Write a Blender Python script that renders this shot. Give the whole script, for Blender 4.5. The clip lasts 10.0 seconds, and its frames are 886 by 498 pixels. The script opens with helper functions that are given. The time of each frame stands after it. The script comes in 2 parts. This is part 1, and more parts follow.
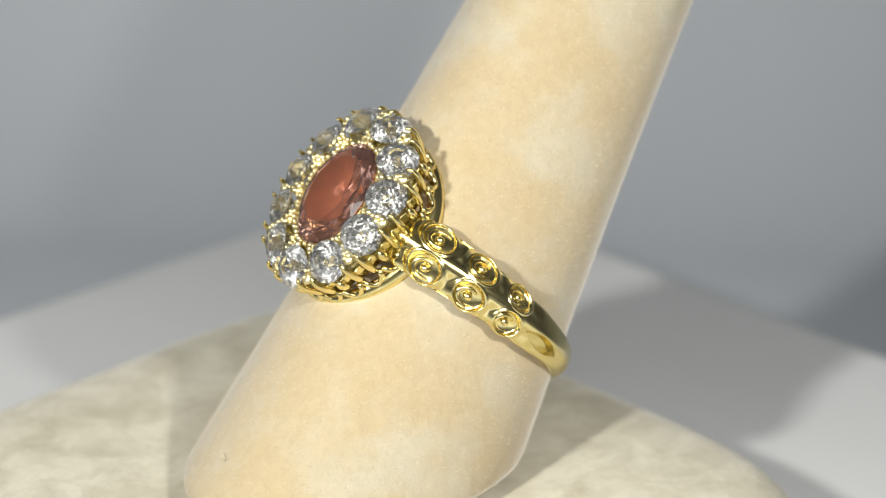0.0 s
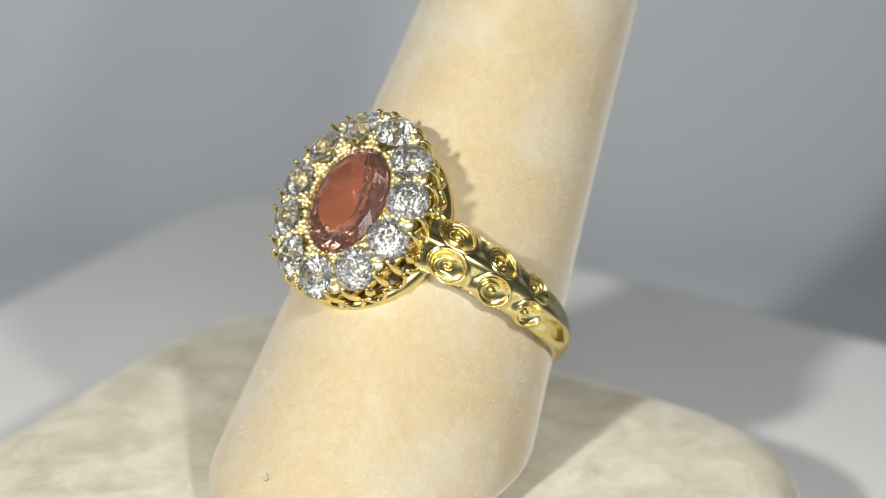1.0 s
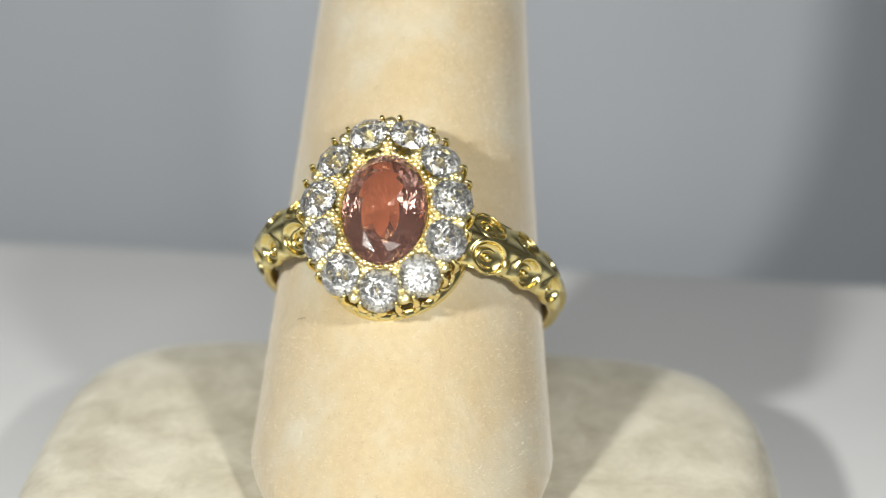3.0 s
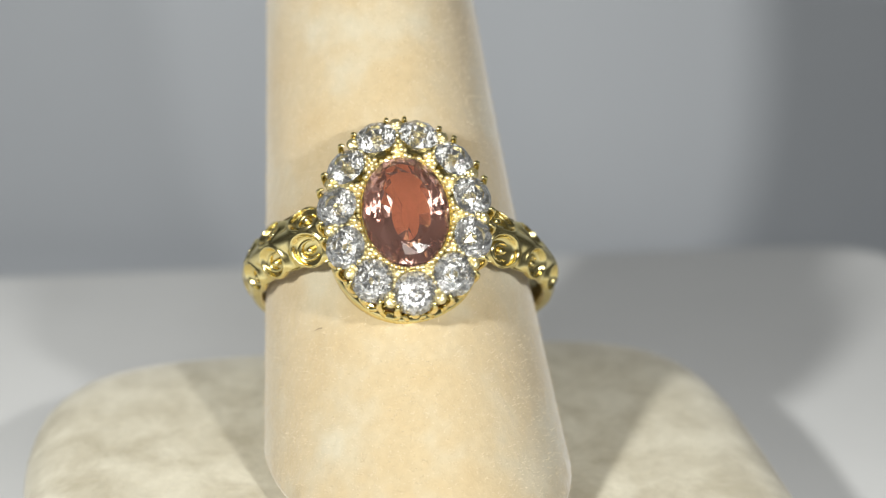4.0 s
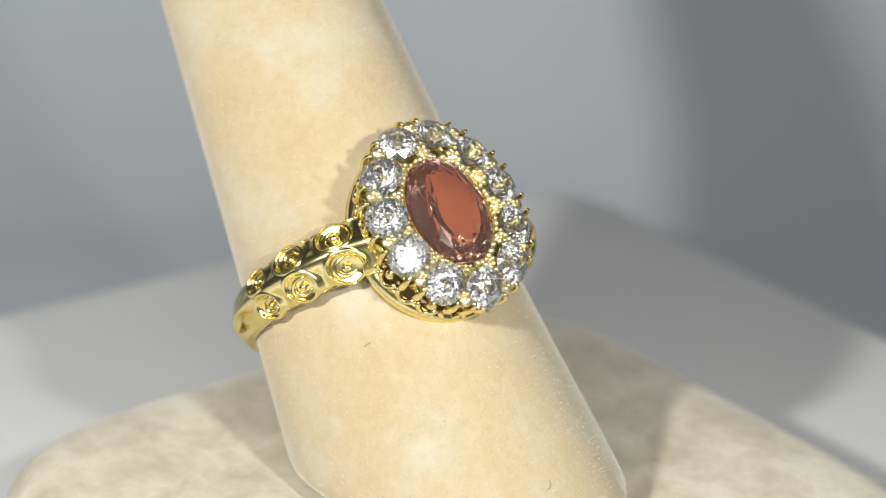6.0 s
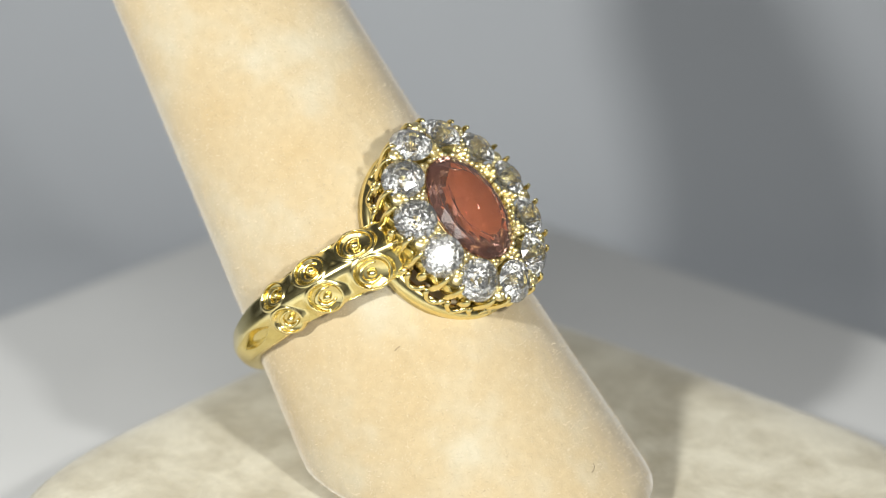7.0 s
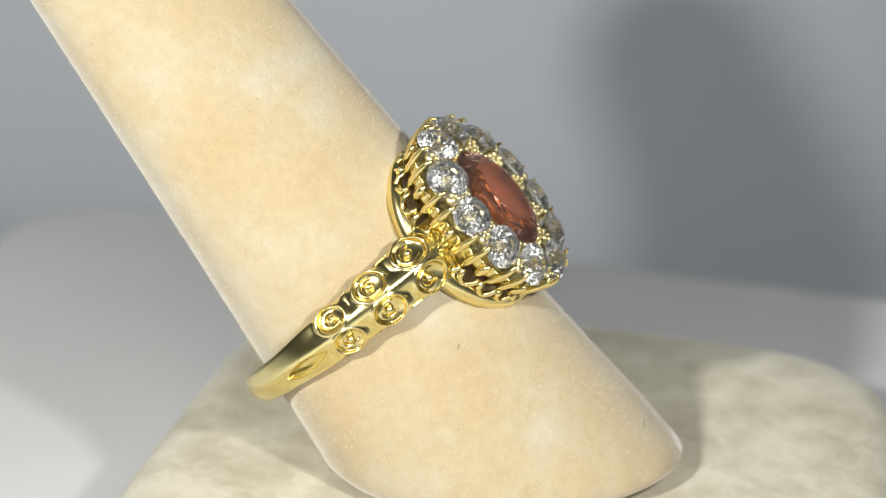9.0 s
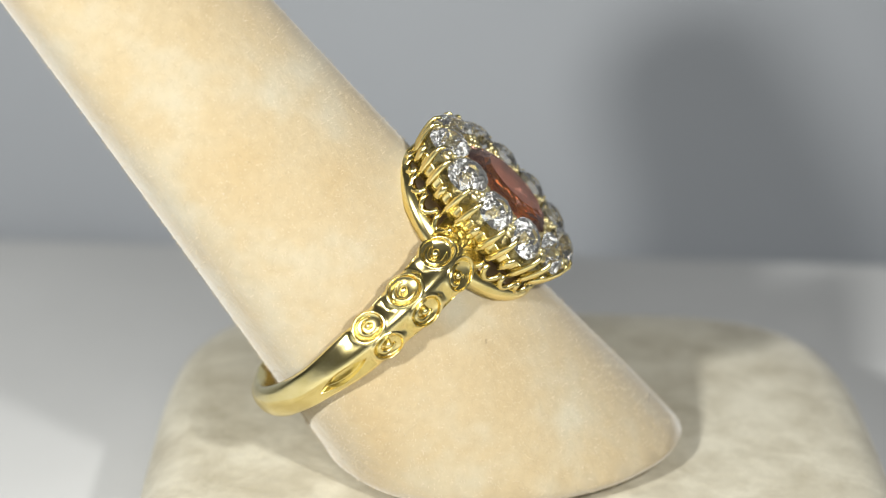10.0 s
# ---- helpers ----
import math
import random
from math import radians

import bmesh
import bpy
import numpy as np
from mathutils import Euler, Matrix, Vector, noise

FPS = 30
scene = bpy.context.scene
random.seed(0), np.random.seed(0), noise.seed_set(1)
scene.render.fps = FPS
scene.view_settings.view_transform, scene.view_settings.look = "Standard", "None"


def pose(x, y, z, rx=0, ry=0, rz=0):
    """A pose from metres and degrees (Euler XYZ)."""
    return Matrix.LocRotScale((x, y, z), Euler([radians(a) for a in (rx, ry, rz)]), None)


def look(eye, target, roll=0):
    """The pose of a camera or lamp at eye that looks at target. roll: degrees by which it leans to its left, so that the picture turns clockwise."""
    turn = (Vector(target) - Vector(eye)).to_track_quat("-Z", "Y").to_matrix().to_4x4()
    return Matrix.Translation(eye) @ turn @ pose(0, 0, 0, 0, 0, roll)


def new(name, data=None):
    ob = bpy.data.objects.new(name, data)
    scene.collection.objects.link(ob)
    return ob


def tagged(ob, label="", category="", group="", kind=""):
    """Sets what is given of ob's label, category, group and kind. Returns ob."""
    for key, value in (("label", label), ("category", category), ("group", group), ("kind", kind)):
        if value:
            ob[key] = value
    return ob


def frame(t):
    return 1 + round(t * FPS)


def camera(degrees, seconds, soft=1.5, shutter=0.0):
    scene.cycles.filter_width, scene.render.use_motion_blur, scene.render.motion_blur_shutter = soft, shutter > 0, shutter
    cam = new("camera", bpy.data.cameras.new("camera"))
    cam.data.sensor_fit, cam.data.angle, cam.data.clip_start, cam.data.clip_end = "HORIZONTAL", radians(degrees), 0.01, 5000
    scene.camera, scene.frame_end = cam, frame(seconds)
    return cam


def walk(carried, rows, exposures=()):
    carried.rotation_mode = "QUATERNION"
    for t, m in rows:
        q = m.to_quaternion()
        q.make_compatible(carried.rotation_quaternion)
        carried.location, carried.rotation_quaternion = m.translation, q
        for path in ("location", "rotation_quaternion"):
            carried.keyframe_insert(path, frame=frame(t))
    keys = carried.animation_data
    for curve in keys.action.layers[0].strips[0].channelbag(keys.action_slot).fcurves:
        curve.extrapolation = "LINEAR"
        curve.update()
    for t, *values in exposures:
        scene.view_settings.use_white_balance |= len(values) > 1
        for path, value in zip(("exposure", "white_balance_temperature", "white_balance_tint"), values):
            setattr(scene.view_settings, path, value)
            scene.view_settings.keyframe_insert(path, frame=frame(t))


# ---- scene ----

# ---- camera: stands still beside a turntable ----
ZC = 0.0738          # camera height over the turntable's top
cam = camera(24.0, 10.0, soft=1.1)
EYE = (0.0, -0.123, ZC)
CAM_POSE = pose(*EYE, 0, 0, -0.80) @ pose(0, 0, 0, 90 - 22.64, 0, 0) @ pose(0, 0, 0, 0, 0, 1.496)
walk(cam, [(0.0, CAM_POSE), (10.0, CAM_POSE)], exposures=[(0.0, 0.0), (10.0, 0.0)])
cam.data.dof.use_dof = True
cam.data.dof.focus_distance = 0.127
cam.data.dof.aperture_fstop = 28.0
TURN = 13.335        # degrees a second

# ---- light ----
world = bpy.data.worlds.new("room_air")
scene.world = world
world.use_nodes = True
world.node_tree.nodes["Background"].inputs[0].default_value = (0.9, 0.95, 1.0, 1)
world.node_tree.nodes["Background"].inputs[1].default_value = 0.15


def area_lamp(name, eye, target, size, watts, colour):
    d = bpy.data.lights.new(name, "AREA")
    d.shape, d.size, d.energy, d.color = "DISK", size, watts, colour
    ob = new(name, d)
    ob.matrix_world = look(eye, target)
    return ob


# two small lamps on either side of the camera, and a broad soft fill added behind it
area_lamp("lamp_left", (-0.0822, -0.1153, 0.1016), (0, 0, 0.03), 0.012, 0.29, (1.0, 0.995, 0.94))
area_lamp("lamp_right", (0.0302, -0.0643, 0.0642), (0, 0, 0.025), 0.006, 0.050, (1.0, 0.99, 0.94))
area_lamp("fill_front", (0.03, -0.42, 0.27), (0, 0, 0.03), 0.20, 0.52, (0.985, 0.995, 0.96))


# ---- materials ----
def material(name):
    m = bpy.data.materials.new(name)
    m.use_nodes = True
    return m, m.node_tree.nodes, m.node_tree.links, m.node_tree.nodes["Principled BSDF"]


def noise_node(n, l, scale, detail=4.0, rough=0.55, coords="Object"):
    tc = n.new("ShaderNodeTexCoord")
    t = n.new("ShaderNodeTexNoise")
    t.inputs["Scale"].default_value, t.inputs["Detail"].default_value, t.inputs["Roughness"].default_value = scale, detail, rough
    l.new(tc.outputs[coords], t.inputs["Vector"])
    return t


def ramp(n, l, src, stops):
    r = n.new("ShaderNodeValToRGB")
    e = r.color_ramp.elements
    while len(e) < len(stops):
        e.new(0.5)
    for k, (p, c) in enumerate(stops):
        e[k].position, e[k].color = p, (*c, 1)
    l.new(src, r.inputs["Fac"])
    return r


def bump(n, l, bsdf, src, strength, dist):
    b = n.new("ShaderNodeBump")
    b.inputs["Strength"].default_value, b.inputs["Distance"].default_value = strength, dist
    l.new(src, b.inputs["Height"])
    l.new(b.outputs["Normal"], bsdf.inputs["Normal"])
    return b


def mixed(n, l, a, b, fac=0.5, mode="MIX"):
    m = n.new("ShaderNodeMixRGB")
    m.blend_type = mode
    if hasattr(fac, "name"):
        l.new(fac, m.inputs[0])
    else:
        m.inputs[0].default_value = fac
    l.new(a, m.inputs[1])
    l.new(b, m.inputs[2])
    return m


def suede(name, tones, blotch, grain, sheen, streak=0.0):
    m, n, l, b = material(name)
    big = noise_node(n, l, blotch, 3.0, 0.6)
    big.inputs["Distortion"].default_value = streak
    fine = noise_node(n, l, grain, 5.0, 0.65)
    c1 = ramp(n, l, big.outputs["Fac"], tones)
    c2 = ramp(n, l, fine.outputs["Fac"], [(0.3, (0.90, 0.90, 0.89)), (0.7, (1, 1, 1))])
    l.new(mixed(n, l, c1.outputs[0], c2.outputs[0], 1.0, "MULTIPLY").outputs[0], b.inputs["Base Color"])
    b.inputs["Roughness"].default_value = 0.95
    b.inputs["Specular IOR Level"].default_value = 0.15
    b.inputs["Sheen Weight"].default_value = sheen
    b.inputs["Sheen Roughness"].default_value = 0.5
    bump(n, l, b, fine.outputs["Fac"], 0.3, 0.0003)
    return m


FINGER = suede("cream_velvet", [(0.28, (0.455, 0.35, 0.20)), (0.48, (0.465, 0.375, 0.235)), (0.68, (0.485, 0.435, 0.325))], 150, 1500, 0.7)
SUEDE = suede("stone_suede", [(0.32, (0.45, 0.405, 0.30)), (0.64, (0.63, 0.59, 0.475))], 270, 1500, 0.3, 0.4)


def plain(name, lo, hi, scale, rough, spec=0.3):
    m, n, l, b = material(name)
    t = noise_node(n, l, scale, 4.0)
    c = ramp(n, l, t.outputs["Fac"], [(0.3, lo), (0.7, hi)])
    l.new(c.outputs[0], b.inputs["Base Color"])
    b.inputs["Roughness"].default_value, b.inputs["Specular IOR Level"].default_value = rough, spec
    return m


FIBRE = plain("pale_fibre", (0.60, 0.50, 0.34), (0.66, 0.58, 0.45), 400, 0.8)
HAIR = plain("dark_hair", (0.05, 0.035, 0.02), (0.09, 0.06, 0.04), 900, 0.5)
PLATFORM = plain("white_board", (0.64, 0.645, 0.65), (0.70, 0.705, 0.71), 30, 0.6)
PAPER = plain("pale_paper", (0.53, 0.555, 0.595), (0.57, 0.595, 0.635), 12, 0.85)
BOUNCE = plain("bounce_board", (0.27, 0.27, 0.27), (0.32, 0.32, 0.32), 20, 0.9)

GOLD, n_, l_, b_ = material("yellow_gold")
b_.inputs["Metallic"].default_value = 1.0
gn = noise_node(n_, l_, 900, 3.0)
l_.new(ramp(n_, l_, gn.outputs["Fac"], [(0.3, (0.84, 0.705, 0.30)), (0.7, (0.92, 0.79, 0.40))]).outputs[0], b_.inputs["Base Color"])
b_.inputs["Roughness"].default_value = 0.20
bump(n_, l_, b_, gn.outputs["Fac"], 0.12, 0.0001)


MILLED, n_, l_, b_ = material("milled_gold")
b_.inputs["Metallic"].default_value = 1.0
mn = noise_node(n_, l_, 6000, 3.0)
l_.new(ramp(n_, l_, mn.outputs["Fac"], [(0.3, (0.84, 0.72, 0.38)), (0.7, (0.93, 0.84, 0.54))]).outputs[0], b_.inputs["Base Color"])
b_.inputs["Roughness"].default_value = 0.38
bump(n_, l_, b_, mn.outputs["Fac"], 0.3, 0.00005)


def gem(name, colour, ior, clear, rough):
    m, n, l, b = material(name)
    b.inputs["Base Color"].default_value = (*colour, 1)
    b.inputs["Transmission Weight"].default_value = clear
    b.inputs["IOR"].default_value = ior
    b.inputs["Roughness"].default_value = rough
    return m


DIAMOND = gem("diamond", (1.0, 0.995, 0.98), 2.1, 0.98, 0.11)
TOPAZ = gem("pink_orange_gem", (1.0, 0.58, 0.48), 1.62, 0.97, 0.06)


# ---- mesh helpers ----
def mesh_of(name, bm, mat, smooth=False):
    me = bpy.data.meshes.new(name)
    bmesh.ops.recalc_face_normals(bm, faces=bm.faces)
    bm.to_mesh(me)
    bm.free()
    me.materials.append(mat)
    if smooth:
        me.polygons.foreach_set("use_smooth", [True] * len(me.polygons))
    return me


def part(name, bm, mat, parent, label="", smooth=True):
    data = bm if isinstance(bm, bpy.types.Mesh) else mesh_of(name, bm, mat, smooth)
    ob = new(name, data)
    ob.parent = parent
    if label:
        tagged(ob, label)
    return ob


def loft(bm, rings, closed=True, cap=True):
    """Joins rows of points into a skin."""
    rows = [[bm.verts.new(p) for p in r] for r in rings]
    k = len(rows[0])
    for r0, r1 in zip(rows, rows[1:]):
        for i in range(k if closed else k - 1):
            j = (i + 1) % k
            bm.faces.new((r0[i], r0[j], r1[j], r1[i]))
    if cap:
        bm.faces.new(rows[0])
        bm.faces.new(rows[-1])
    return rows


def tube(bm, pts, radii, sides=8, closed=False):
    """A round rod along points."""
    pts = [Vector(p) for p in pts]
    if not hasattr(radii, "__len__"):
        radii = [radii] * len(pts)
    rings, up = [], None
    k = len(pts)
    for i, p in enumerate(pts):
        if closed:
            d = pts[(i + 1) % k] - pts[i - 1]
        else:
            d = pts[min(i + 1, k - 1)] - pts[max(i - 1, 0)]
        d.normalize()
        if up is None:
            up = d.orthogonal().normalized()
        up = (up - d * up.dot(d)).normalized()
        side = d.cross(up)
        rings.append([p + (up * math.cos(u) + side * math.sin(u)) * radii[i] for u in (2 * math.pi * j / sides for j in range(sides))])
    if closed:
        rings.append(rings[0])
        loft(bm, rings, cap=False)
        bmesh.ops.remove_doubles(bm, verts=bm.verts, dist=1e-7)
    else:
        loft(bm, rings)


def ball(bm, c, r, u=8, v=6, flat=1.0):
    bmesh.ops.create_uvsphere(bm, u_segments=u, v_segments=v, radius=r, matrix=Matrix.Translation(c) @ Matrix.Diagonal((1, 1, flat, 1)))


MM = 0.001

# ---- setting: table with a paper sweep, unseen bounce box added round it ----
def slab(x0, y0, z0, x1, y1, z1):
    bm = bmesh.new()
    bmesh.ops.create_cube(bm, size=1, matrix=Matrix.Translation(((x0 + x1) / 2, (y0 + y1) / 2, (z0 + z1) / 2)) @ Matrix.Diagonal((x1 - x0, y1 - y0, z1 - z0, 1)))
    return bm


TABLE_Z = -0.0160


def structure(name, bm, mat, label, category, smooth=False):
    return tagged(new(name, mesh_of(name, bm, mat, smooth)), label, category, kind="structure")


bm = bmesh.new()
prof = [(-0.45, TABLE_Z)] + [(0.0904 + 0.0497 * math.sin(u), TABLE_Z + 0.0497 - 0.0497 * math.cos(u)) for u in (math.pi / 2 * k / 24 for k in range(25))] + [(0.1401, 0.50)]
under = [(y + 0.002, z) if k > 12 else (y, z - 0.002) for k, (y, z) in enumerate(prof)]
loft(bm, [[(x, y, z) for y, z in prof + under[::-1]] for x in (-0.36, 0.36)])
structure("backdrop", bm, PAPER, "smooth pale grey paper sweep behind the turntable", "backdrop", True)
# unseen grey boards, added to close in bounce light and feed reflections
structure("floor", slab(-0.40, -0.50, -0.06, 0.40, 0.42, TABLE_Z - 0.003), BOUNCE, "unseen grey floor board added to bounce light", "floor")
structure("ceiling", slab(-0.40, -0.50, 0.50, 0.40, 0.42, 0.51), BOUNCE, "unseen grey roof board added to bounce light", "ceiling")
structure("wall_north", slab(-0.40, 0.40, TABLE_Z, 0.40, 0.42, 0.50), BOUNCE, "unseen grey wall board added to bounce light", "wall")
structure("wall_south", slab(-0.40, -0.50, TABLE_Z, 0.40, -0.47, 0.50), BOUNCE, "unseen grey wall board added to bounce light", "wall")
structure("wall_east", slab(0.37, -0.47, TABLE_Z, 0.40, 0.40, 0.50), BOUNCE, "unseen grey wall board added to bounce light", "wall")
structure("wall_west", slab(-0.40, -0.47, TABLE_Z, -0.37, 0.40, 0.50), BOUNCE, "unseen grey wall board added to bounce light", "wall")


# ---- turntable ----
def rounded_square(h, e, k=96):
    out = []
    for i in range(k):
        u = 2 * math.pi * i / k
        c, s = math.cos(u), math.sin(u)
        r = h / (abs(c) ** e + abs(s) ** e) ** (1 / e)
        out.append((r * c, r * s))
    return out


turntable = tagged(new("turntable"), "square white display turntable with softened corners", "turntable")
bm = bmesh.new()
rings = []
for ins, z in ((0.0016, -0.0100), (0.0, -0.0088), (0.0, -0.0012), (0.0004, -0.0003), (0.0014, 0.0)):
    rings.append([(x, y * 1.0272 - 0.0014, z) for x, y in rounded_square(0.0515 - ins, 14, 160)])
loft(bm, rings)
part("platform", bm, PLATFORM, turntable, "square white board", smooth=False)
bm = bmesh.new()
bmesh.ops.create_cone(bm, cap_ends=True, segments=64, radius1=0.040, radius2=0.040, depth=0.0061, matrix=Matrix.Translation((0, 0, -0.01295)))
part("foot", bm, PLATFORM, turntable, "round foot", smooth=False)
TURNTABLE_POSE = pose(0, 0, 0, 0, 0, 45.5)

# ---- ring stand: pad and leaning velvet post ----
ring_stand = tagged(new("ring_stand"), "cream velvet ring display post leaning on a mottled beige suede pad", "ring stand")
STAND_POSE = pose(-0.0053, -0.0050, 0, 0, 0, 46.6)
PAD_TOP = 0.0085
bm = bmesh.new()
rings = []
for ins, z in ((0.0012, 0.0), (0.0, 0.0010), (-0.0002, 0.0050), (0.0004, 0.0066), (0.0014, 0.0077), (0.0030, 0.0083), (0.006, 0.00848), (0.012, PAD_TOP), (0.02, PAD_TOP)):
    rings.append([(x, y, z) for x, y in rounded_square(0.0250 - ins, 5.0 if ins < 0.005 else 4.0, 96)])
loft(bm, rings)
pad = part("pad", bm, SUEDE, ring_stand, "mottled beige suede pad with rounded edges")

# local axes of the ring in the turntable's space
RING_S, RING_A, RING_N = Vector((0.68951, -0.71891, 0.08801)), Vector((0.45939, 0.52803, 0.71424)), Vector((-0.55995, -0.45204, 0.69434))
RING_C = Vector((-0.00485, -0.00275, -0.04657 + ZC)) - 0.0001 * RING_A
RING_POSE = Matrix.Translation(RING_C) @ Matrix((RING_S, RING_A, RING_N)).transposed().to_4x4()

bm = bmesh.new()
rings = []
to_stand = STAND_POSE.inverted() @ RING_POSE
END = 43.3           # the rounded tip, along the post from the ring
for a in [x * 1.5 for x in range(-24, 25)] + [END - 6.1 * (1 - k / 12) ** 2 for k in range(1, 13)]:
    cs, cn = 0.0242 * a + 0.0003 * a * a, -11.64 + 0.1083 * a + 0.0002 * a * a
    r = 8.484 - 0.0917 * a + 0.0005 * a * a
    r -= 0.004 * min(0.0, a + 14) ** 2
    tip = math.sqrt(max(0.0004, 1 - ((a - END + 6.1) / 6.1) ** 2)) if a > END - 6.1 else 1.0
    ring = []
    for i in range(64):
        u = 2 * math.pi * i / 64
        # a softly three-sided round
        h = r + 0.1675 * math.cos(2 * u) - 0.0442 * math.sin(2 * u) - 0.2388 * math.cos(3 * u) - 0.3628 * math.sin(3 * u)
        g = -0.335 * math.sin(2 * u) - 0.0884 * math.cos(2 * u) + 0.7164 * math.sin(3 * u) - 1.0884 * math.cos(3 * u)
        x, y = h * math.cos(u) - g * math.sin(u), h * math.sin(u) + g * math.cos(u)
        ring.append(to_stand @ (Vector((cs + tip * x, a, cn + tip * y)) * MM))
    rings.append(ring)
loft(bm, rings)
# cut flat where it meets the pad, with a rounded foot
bmesh.ops.bisect_plane(bm, geom=bm.verts[:] + bm.edges[:] + bm.faces[:], plane_co=(0, 0, PAD_TOP + 0.0015), plane_no=(0, 0, -1), clear_outer=True)
edge = [e for e in bm.edges if e.is_boundary]
for down, size in ((0.0004, 0.985), (0.0005, 0.95), (0.0007, 0.87)):
    made = bmesh.ops.extrude_edge_only(bm, edges=edge)["geom"]
    edge = [g for g in made if isinstance(g, bmesh.types.BMEdge)]
    foot = {v for e in edge for v in e.verts}
    mid = sum((v.co for v in foot), Vector()) / len(foot)
    for v in foot:
        v.co = Vector((mid.x + (v.co.x - mid.x) * size, mid.y + (v.co.y - mid.y) * size, v.co.z - down))
bmesh.ops.contextual_create(bm, geom=edge)
post = part("post", bm, FINGER, ring_stand, "tapered cream velvet post")


def nap(owner, mat, count, length, seed, low):
    """Fine fibres standing off a velvet surface."""
    rng = random.Random(seed)
    me = owner.data
    polys = [q for q in me.polygons if q.center.z > low]
    acc, tot = [], 0.0
    for q in polys:
        tot += q.area
        acc.append(tot)
    verts, faces = [], []
    for k in range(count):
        q = polys[int(np.searchsorted(acc, rng.random() * tot))]
        c = [me.vertices[v].co for v in q.vertices]
        u, v = rng.random(), rng.random()
        pnt = c[0].lerp(c[1], u).lerp(c[3].lerp(c[2], u), v) if len(c) == 4 else c[0].lerp(c[1], u).lerp(c[2], v * 0.5)
        lean = Vector((rng.gauss(0, 1), rng.gauss(0, 1), rng.gauss(0, 1) - 0.4))
        d = (q.normal + 0.55 * lean).normalized() * length * rng.uniform(0.5, 1.3)
        side = d.cross(q.normal + lean).normalized() * 0.000011
        b = len(verts)
        verts += [pnt - side, pnt + side, pnt + d]
        faces.append((b, b + 1, b + 2))
    me = bpy.data.meshes.new("nap")
    me.from_pydata(verts, [], faces)
    me.materials.append(mat)
    ob = new("nap", me)
    ob.parent = owner
    tagged(ob, "fine pale velvet fibres", kind="stuff")


nap(post, FIBRE, 40000, 0.00024, 3, 0.005)
nap(pad, SUEDE, 20000, 0.00020, 5, 0.004)


def fibre(x, y, z, turn, size):
    """A stray dark hair lying curled on the velvet."""
    bm = bmesh.new()
    pts = [Vector((x, y, z)) * MM + Vector((0.0, math.cos(turn), math.sin(turn))) * (f - 0.5) * size * MM + Vector((0, -math.sin(turn), math.cos(turn))) * size * 0.3 * MM * math.sin(f * 3.6) for f in (k / 10 for k in range(11))]
    tube(bm, pts, 0.014 * MM, 5)
    part("stray_fibre", bm, HAIR, post, "short dark stray hair")


fibre(2.85, 6.30, 19.12, 0.4, 0.7)
fibre(-8.15, 0.75, 12.75, 1.9, 0.6)

# ---- ring ----
ring = tagged(new("ring"), "yellow gold cluster ring with pink oval stone and white diamonds", "ring")


def P(s, a, n):
    return Vector((s, a, n)) * MM


RC = -11.25          # the band's centre below the cluster


def band_point(phi, r, a):
    """A point of the band: angle from the head, radius, offset along the finger."""
    r *= 1.03
    s = r * math.sin(phi)
    return P(s, a - 0.12 * s, RC + r * math.cos(phi))


def smooth(x, lo, hi):
    k = min(1.0, max(0.0, (x - lo) / (hi - lo)))
    return k * k * (3 - 2 * k)


SCROLLS = ((38.5, 0.96, 1.04), (57.5, 0.90, 0.98), (75.5, 0.82, 0.90))     # angle, radius, offset from the ridge
LONG = 1.28          # the scrolls are drawn out along the band


def half_width(deg):
    """Half width of the band by the angle from the head, swelling at each scroll."""
    w = 1.84 - 0.14 * smooth(deg, 36, 58) - 0.20 * smooth(deg, 58, 78) - 0.32 * smooth(deg, 82, 112)
    for d, r, off in SCROLLS:
        x = radians(deg - d) * 9.9 / LONG
        if abs(x) < r * 1.06:
            w = max(w, off + 0.96 * math.sqrt(r * r * 1.1236 - x * x))
    return w


def carving(deg, a):
    """Depth of the chasing: dished scrolls with raised rims, leaves between them, an almond hollow after the last."""
    best = 9.0
    for sd, r, off in SCROLLS:
        q = math.hypot(radians(deg - sd) * 9.9 / LONG, abs(a) - off) / r
        best = min(best, q)
    if best < 0.84:
        return -0.50 + 0.20 * (best / 0.84) ** 3
    if best < 0.93:
        return -0.30 + 0.37 * smooth(best, 0.84, 0.93)
    d = 0.07 * (1 - smooth(best, 1.0, 1.14)) - 0.17 * smooth(best, 1.02, 1.40) * smooth(abs(a), 0.30, 0.90) * (1 - smooth(deg, 80, 90)) * smooth(deg, 27, 33) 
    if a < 0:
        x, y = (deg - 95) / 11.5, (-a - 0.50) / 0.48
        d -= 0.50 * min(1.0, 2.6 * max(0.0, 1 - x * x - abs(y)))
    return d


def flank(a):
    """The roof-shaped section: a rounded ridge and two falling sides."""
    return 9.97 - 0.52 * (math.sqrt(a * a + 0.06) - 0.245)


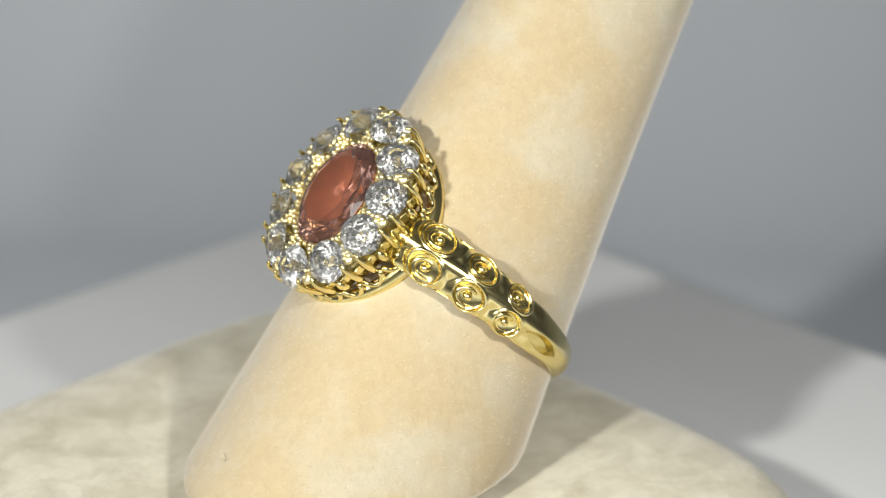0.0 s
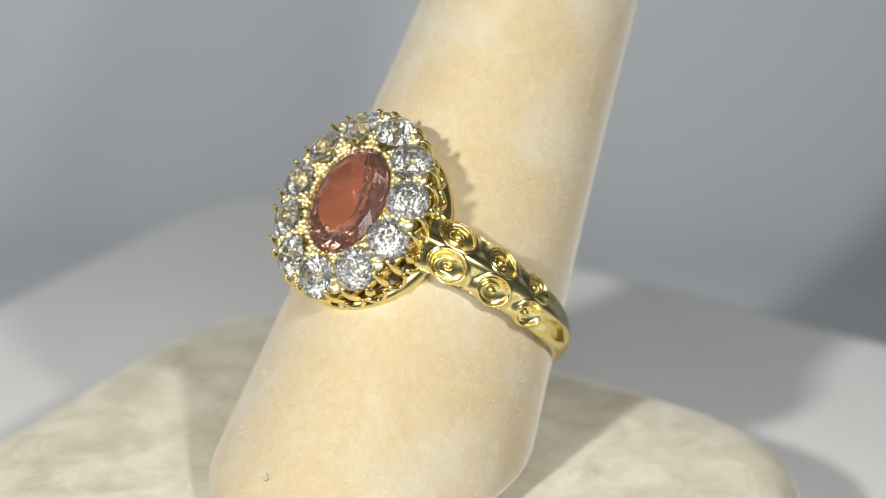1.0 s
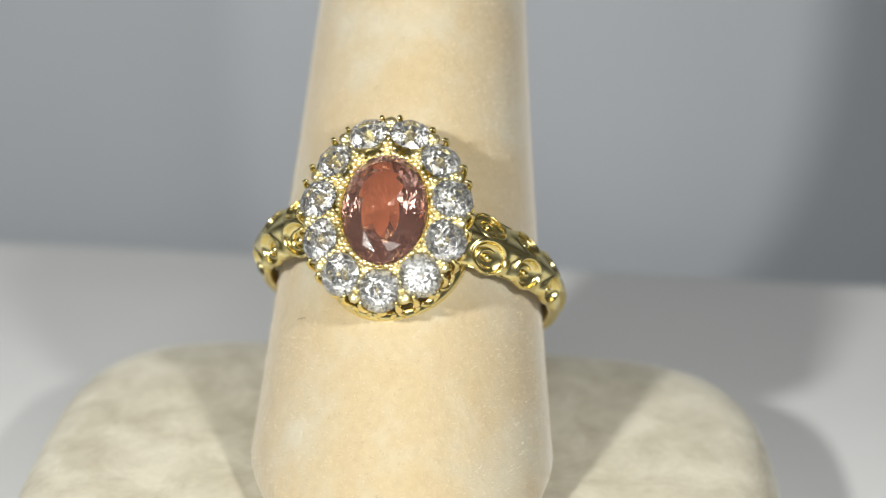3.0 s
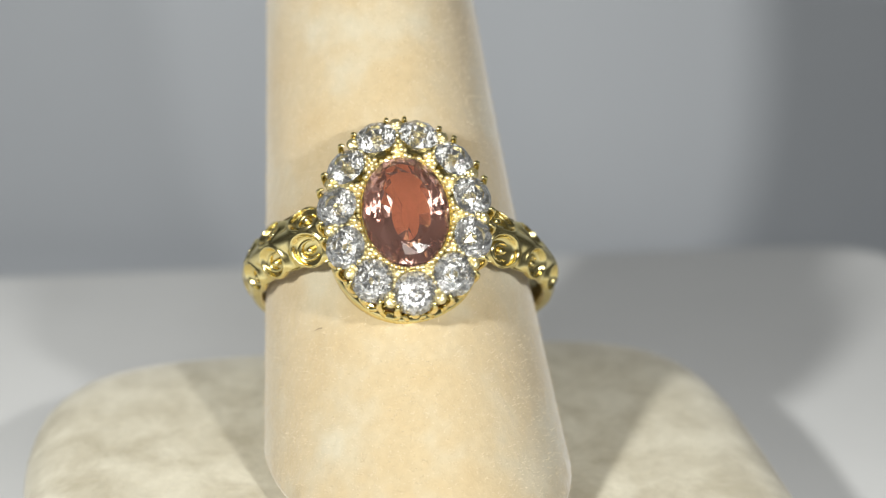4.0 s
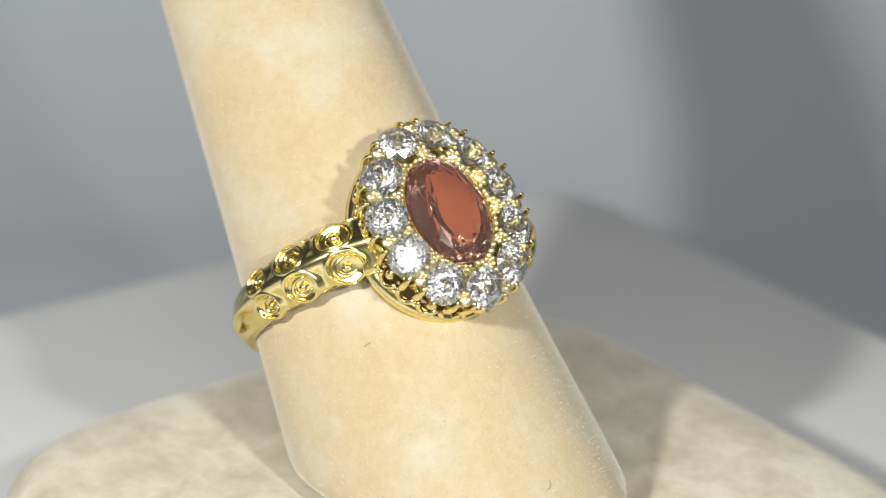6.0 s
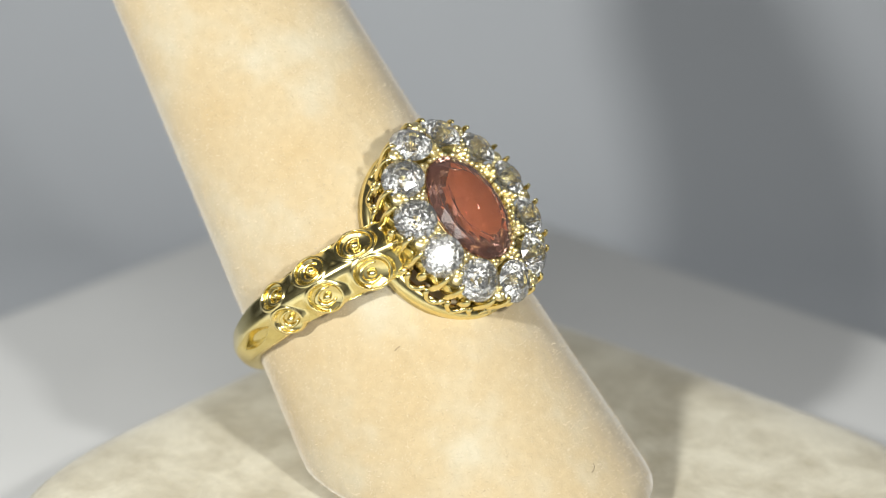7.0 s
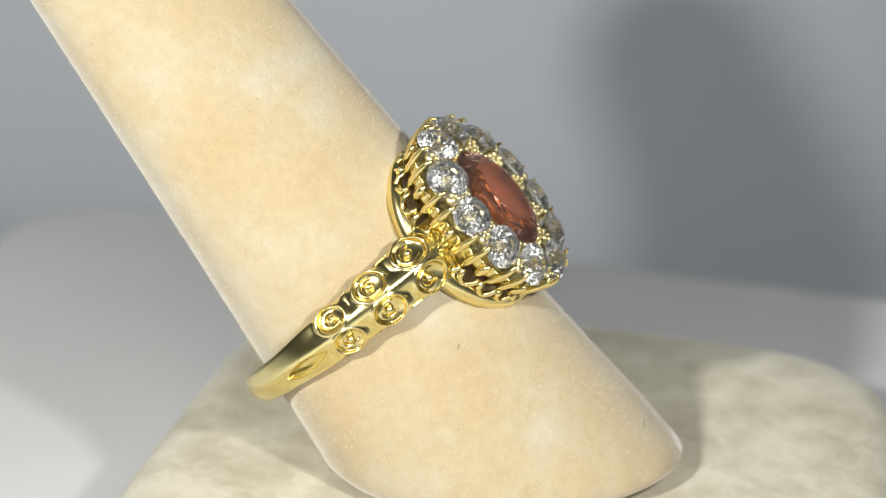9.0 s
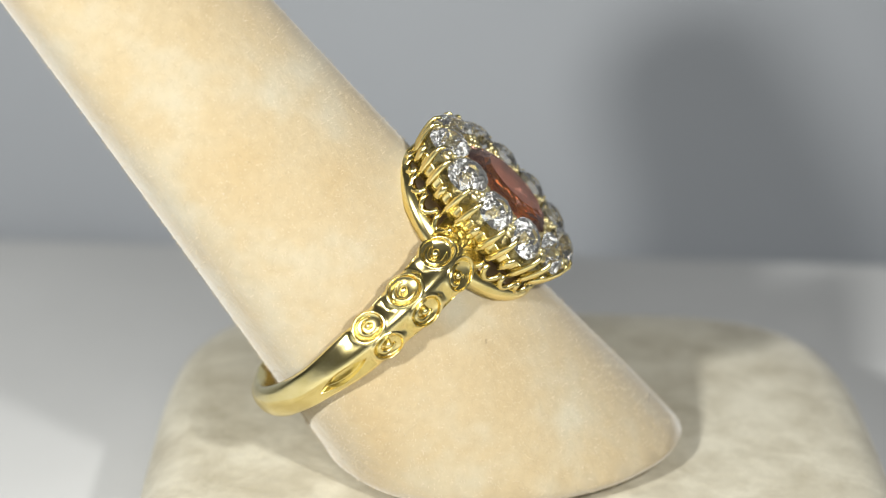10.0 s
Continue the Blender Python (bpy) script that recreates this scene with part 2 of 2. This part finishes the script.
ACROSS = [k / 44 for k in range(-44, 45)]
bm = bmesh.new()
rings = []
degs = [22 + 0.3 * k for k in range(317)] + [117 + 3 * k for k in range(22)]
degs = degs + [360 - d for d in degs[::-1]]
for deg in degs:
    dd = deg if deg <= 180 else 360 - deg
    w = half_width(dd)
    k = smooth(dd, 110, 130)
    row = [band_point(radians(deg), 8.85, -w), band_point(radians(deg), 9.0, -w * 1.005)]
    for v in ACROSS:
        a = v * w
        bare = 9.22 + 0.68 * (1 - v * v) ** 0.6
        r = flank(a) + (bare - flank(a)) * k + carving(dd, a) - 0.12 * v ** 16
        row.append(band_point(radians(deg), max(r, 8.90), a))
    row += [band_point(radians(deg), 9.0, w * 1.005), band_point(radians(deg), 8.85, w)]
    rings.append(row)
loft(bm, rings)
part("band", bm, GOLD, ring, "polished gold band with a ridge and chased scrolls")


# positions of the eleven stones along the oval, evenly spaced by arc
def oval_places(rx, ry, count, first):
    fine = [2 * math.pi * i / 4000 + first for i in range(4001)]
    pts = [(rx * math.cos(u), ry * math.sin(u)) for u in fine]
    acc = [0.0]
    for p, q in zip(pts, pts[1:]):
        acc.append(acc[-1] + math.dist(p, q))
    out, j = [], 0
    for k in range(count):
        goal = acc[-1] * k / count
        while acc[j] < goal:
            j += 1
        out.append(fine[j])
    return out


STONES = oval_places(4.16, 5.28, 11, -math.pi / 2 - 0.03)

def fluted(rx, ry, n, depth, count=33, per=6):
    """An oval row of points with rounded flutes, one between each pair of claws."""
    out = []
    for i, u in enumerate(oval_places(rx, ry, count * per, STONES[0])):
        w = outward(u, rx, ry)
        d = -depth * abs(math.sin(math.pi * i / per)) if depth else 0.0
        out.append(P(rx * math.cos(u) + d * math.cos(w), ry * math.sin(u) + d * math.sin(w), n))
    return out


def outward(u, rx, ry):
    return math.atan2(math.sin(u) / ry, math.cos(u) / rx)


def saddle(rx, ry, n, k=96):
    """An oval row that follows the roundness of the post."""
    out = []
    for i in range(k):
        u = 2 * math.pi * i / k
        x, y = rx * math.cos(u), ry * math.sin(u)
        out.append(P(x, y, n - x * x * 0.035))
    return out


bm = bmesh.new()
loft(bm, [saddle(4.45, 5.6, -2.75), saddle(4.75, 5.95, -2.8), saddle(4.9, 6.08, -3.2), saddle(4.85, 6.05, -3.8), saddle(4.6, 5.8, -3.9), saddle(4.4, 5.6, -3.9), saddle(4.3, 5.5, -2.75), saddle(4.45, 5.6, -2.75)], cap=False)
part("gallery_rail", bm, GOLD, ring, "plain gold rail under the cluster")
bm = bmesh.new()
loft(bm, [fluted(4.2, 5.3, -2.3, 0), fluted(4.45, 5.60, -2.35, 0.1), fluted(4.72, 5.85, -1.8, 0.28), fluted(4.92, 6.05, -1.35, 0.36), fluted(4.99, 6.11, -1.2, 0.40), fluted(4.86, 5.98, -1.2, 0.40),
          fluted(4.6, 5.7, -1.6, 0.1), fluted(4.0, 5.1, -1.7, 0), fluted(2.95, 3.95, -1.1, 0), fluted(2.86, 3.86, 0.06, 0), fluted(2.72, 3.72, 0.06, 0), fluted(2.72, 3.72, -1.5, 0), fluted(4.2, 5.3, -2.3, 0)], cap=False)
part("crown", bm, GOLD, ring, "fluted gold crown that carries the stones")


def brilliant(r):
    """An old round cut: small table, high crown, many facets, deep pavilion."""
    bm = bmesh.new()
    def row(k, rad, z, off=0.0):
        return [bm.verts.new((rad * r * math.cos(2 * math.pi * (i + off) / k), rad * r * math.sin(2 * math.pi * (i + off) / k), z * r)) for i in range(k)]
    t, m, g, p = row(8, 0.40, 0.44), row(8, 0.74, 0.29, 0.5), row(16, 1.0, 0.04), row(8, 0.50, -0.42, 0.5)
    q, c = row(8, 0.22, -0.72), bm.verts.new((0, 0, -0.84 * r))
    bm.faces.new(t)
    for i in range(8):
        j = (i + 1) % 8
        a, b, d = g[2 * i], g[2 * i + 1], g[(2 * i + 2) % 16]
        for f in ((t[i], t[j], m[i]), (t[j], m[j], m[i]), (m[i], b, a), (m[i], d, b), (m[i], m[j], d),
                  (a, b, p[i]), (b, d, p[i]), (d, p[j], p[i]), (p[i], q[j], q[i]), (p[i], p[j], q[j]), (q[i], q[j], c)):
            bm.faces.new(f)
    return bm


stone_mesh = mesh_of("diamond", brilliant(1.34 * MM), DIAMOND)
def petal(pts, radii):
    """A claw like a narrow petal: broad across, thin outwards."""
    bm = bmesh.new()
    tube(bm, pts, [r * MM for r in radii], 10)
    for v in bm.verts:
        v.co.y *= 1.15
    return mesh_of("claw", bm, GOLD, True)


claw_mesh = petal([P(-0.12, 0, -2.3), P(0.06, 0, -1.8), P(0.30, 0, -1.1), P(0.48, 0, -0.5), P(0.52, 0, -0.05), P(0.38, 0, 0.20), P(0.2, 0, 0.28)], [0.14, 0.22, 0.22, 0.17, 0.13, 0.11, 0.05])
flute_mesh = petal([P(-0.12, 0, -2.3), P(0.06, 0, -1.8), P(0.24, 0, -1.35), P(0.32, 0, -1.1), P(0.34, 0, -0.85)], [0.14, 0.25, 0.27, 0.19, 0.04])
# an arch of the open gallery between rail and crown
bm = bmesh.new()
tube(bm, [P(0.05, -0.62, -2.3), P(0.08, -0.5, -2.75), P(0.1, -0.25, -3.05), P(0.1, 0, -3.15), P(0.1, 0.25, -3.05), P(0.08, 0.5, -2.75), P(0.05, 0.62, -2.3)], 0.19 * MM, 6)
arch_mesh = mesh_of("arch", bm, GOLD, True)
bead_meshes = []
for r in (0.13, 0.17, 0.21):
    bm = bmesh.new()
    ball(bm, (0, 0, 0), r * MM)
    bead_meshes.append(mesh_of("bead", bm, MILLED, True))


rnd = random.Random(4)
for k, u in enumerate(STONES):
    w = outward(u, 4.16, 5.28)
    place = Matrix.Translation(P(4.16 * math.cos(u), 5.28 * math.sin(u), 0.15)) @ Matrix.Rotation(w, 4, "Z") @ Matrix.Rotation(radians(28), 4, "Y")
    d = part("diamond", stone_mesh, DIAMOND, ring, "old-cut white diamond")
    d.matrix_local = place @ Matrix.Rotation(rnd.random() * 6, 4, "Z") @ Matrix.Rotation(radians(rnd.uniform(-5, 5)), 4, "X")
us = oval_places(4.85, 5.85, 66, STONES[0])
for i, u in enumerate(us):
    # six steps to a stone: a tip on either shoulder, a blunt petal at its middle
    if i % 2 == 0:
        name, mesh = ("flute", flute_mesh) if i % 6 == 0 else ("claw", claw_mesh)
        part(name, mesh, GOLD, ring).matrix_local = Matrix.Translation(P(4.85 * math.cos(u), 5.85 * math.sin(u), 0.0)) @ Matrix.Rotation(outward(u, 4.85, 5.85), 4, "Z")
for u in oval_places(4.55, 5.7, 44, STONES[0])[::2]:
    x = 4.55 * math.cos(u)
    part("arch", arch_mesh, GOLD, ring).matrix_local = Matrix.Translation(P(x, 5.7 * math.sin(u), -x * x * 0.012)) @ Matrix.Rotation(outward(u, 4.55, 5.7), 4, "Z")
# grains raised from the gold between the stones
gaps = oval_places(4.05, 5.15, 22, STONES[0])[1::2]
bm = bmesh.new()
ball(bm, (0, 0, 0), 0.42 * MM, 10, 8, 0.6)
boss_mesh = mesh_of("boss", bm, MILLED, True)
for u in gaps:
    for f, n in ((0.80, -0.12), (1.15, -0.25)):
        part("boss", boss_mesh, GOLD, ring).matrix_local = Matrix.Translation(P(4.05 * f * math.cos(u), 5.15 * f * math.sin(u), n + 0.2))
    for f, spread, n in ((0.72, 0.26, 0.12), (0.72, 0.14, 0.15), (0.72, 0.0, 0.15), (0.72, -0.14, 0.15), (0.72, -0.26, 0.12), (0.78, 0.13, 0.26), (0.78, 0.05, 0.30), (0.78, -0.05, 0.30), (0.78, -0.13, 0.26),
                         (0.84, 0.06, 0.34), (0.84, -0.06, 0.34), (0.90, 0.0, 0.36), (0.97, 0.0, 0.30), (1.08, 0.02, 0.22), (1.08, -0.03, 0.2), (1.15, 0.03, 0.12), (1.15, -0.03, 0.12)):
        v = u + spread * 0.85
        ob = part("bead", rnd.choice(bead_meshes), GOLD, ring)
        ob.matrix_local = Matrix.Translation(P(4.05 * f * math.cos(v) + rnd.uniform(-0.04, 0.04), 5.15 * f * math.sin(v) + rnd.uniform(-0.04, 0.04), n + rnd.uniform(-0.05, 0.05)))

# central oval stone: broad table, and under it a pavilion
bm = bmesh.new()
def oval(fs, fa, n, k=16, off=0.0):
    return [P(2.62 * fs * math.cos(2 * math.pi * (i + off) / k), 3.6 * fa * math.sin(2 * math.pi * (i + off) / k), n) for i in range(k)]
rows = loft(bm, [oval(0.60, 0.64, 0.92), oval(0.82, 0.84, 0.66, 16, 0.5), oval(1.0, 1.0, 0.26), oval(1.0, 1.0, 0.14)], cap=False)
bm.faces.new(rows[0])
# stepped pavilion facets from the girdle down to a short keel
steps = [rows[-1]] + [[bm.verts.new(p) for p in oval(fs, fa, n)] for fs, fa, n in ((0.82, 0.86, -0.50), (0.58, 0.66, -1.12), (0.32, 0.45, -1.62), (0.07, 0.24, -1.95))]
for r0, r1 in zip(steps, steps[1:]):
    for i in range(16):
        j = (i + 1) % 16
        bm.faces.new((r0[i], r0[j], r1[j], r1[i]))
bm.faces.new(steps[-1])
part("centre_stone", bm, TOPAZ, ring, "oval pink-orange faceted gem", smooth=False)
bm = bmesh.new()
tube(bm, oval(1.01, 1.01, 0.08, 48), 0.08 * MM, 8, closed=True)
part("bezel", bm, GOLD, ring, "thin gold collar round the centre stone")

# scroll roundels on both flanks of both shoulders
def scroll_mesh(r, hand):
    """A crescent that swells and tapers about a knob, lying in its dish."""
    bm = bmesh.new()
    pts = []
    for i in range(30):
        f = i / 29
        u = hand * (0.9 + 4.5 * f)
        q = r * (0.68 - 0.16 * f)
        pts.append((q * math.cos(u), q * math.sin(u), (-0.10 - 0.04 * f) * MM))
    tube(bm, pts, [(0.03 + 0.14 * math.sin(math.pi * (0.04 + 0.86 * i / 29))) * MM for i in range(30)], 8)
    ball(bm, (0.0, 0, -0.10 * MM), 0.27 * r, 14, 10, 1.0)
    for v in bm.verts:
        v.co.x *= LONG
    return bm


def flank_frame(side, row, deg, off):
    phi = radians(deg) * side
    c = band_point(phi, flank(off) - 0.27, row * off)
    n_dir = (Vector((math.sin(phi), 0, math.cos(phi))) + Vector((0, row * 0.50, 0))).normalized()
    along = Vector((math.cos(phi), 0, -math.sin(phi))).normalized()
    return Matrix.Translation(c) @ Matrix((along, n_dir.cross(along).normalized(), n_dir)).transposed().to_4x4()


for side in (-1, 1):
    for row in (-1, 1):
        for deg, r, off in SCROLLS:
            ob = part("scroll", scroll_mesh(r * MM, side * row), GOLD, ring)
            ob.matrix_local = flank_frame(side, row, deg, off)


# ---- turning ----
def motions():
    for thing, start in ((turntable, TURNTABLE_POSE), (ring_stand, STAND_POSE), (ring, RING_POSE)):
        walk(thing, [(k * 0.5, pose(0, 0, 0, 0, 0, TURN * k * 0.5) @ start) for k in range(21)])


motions()
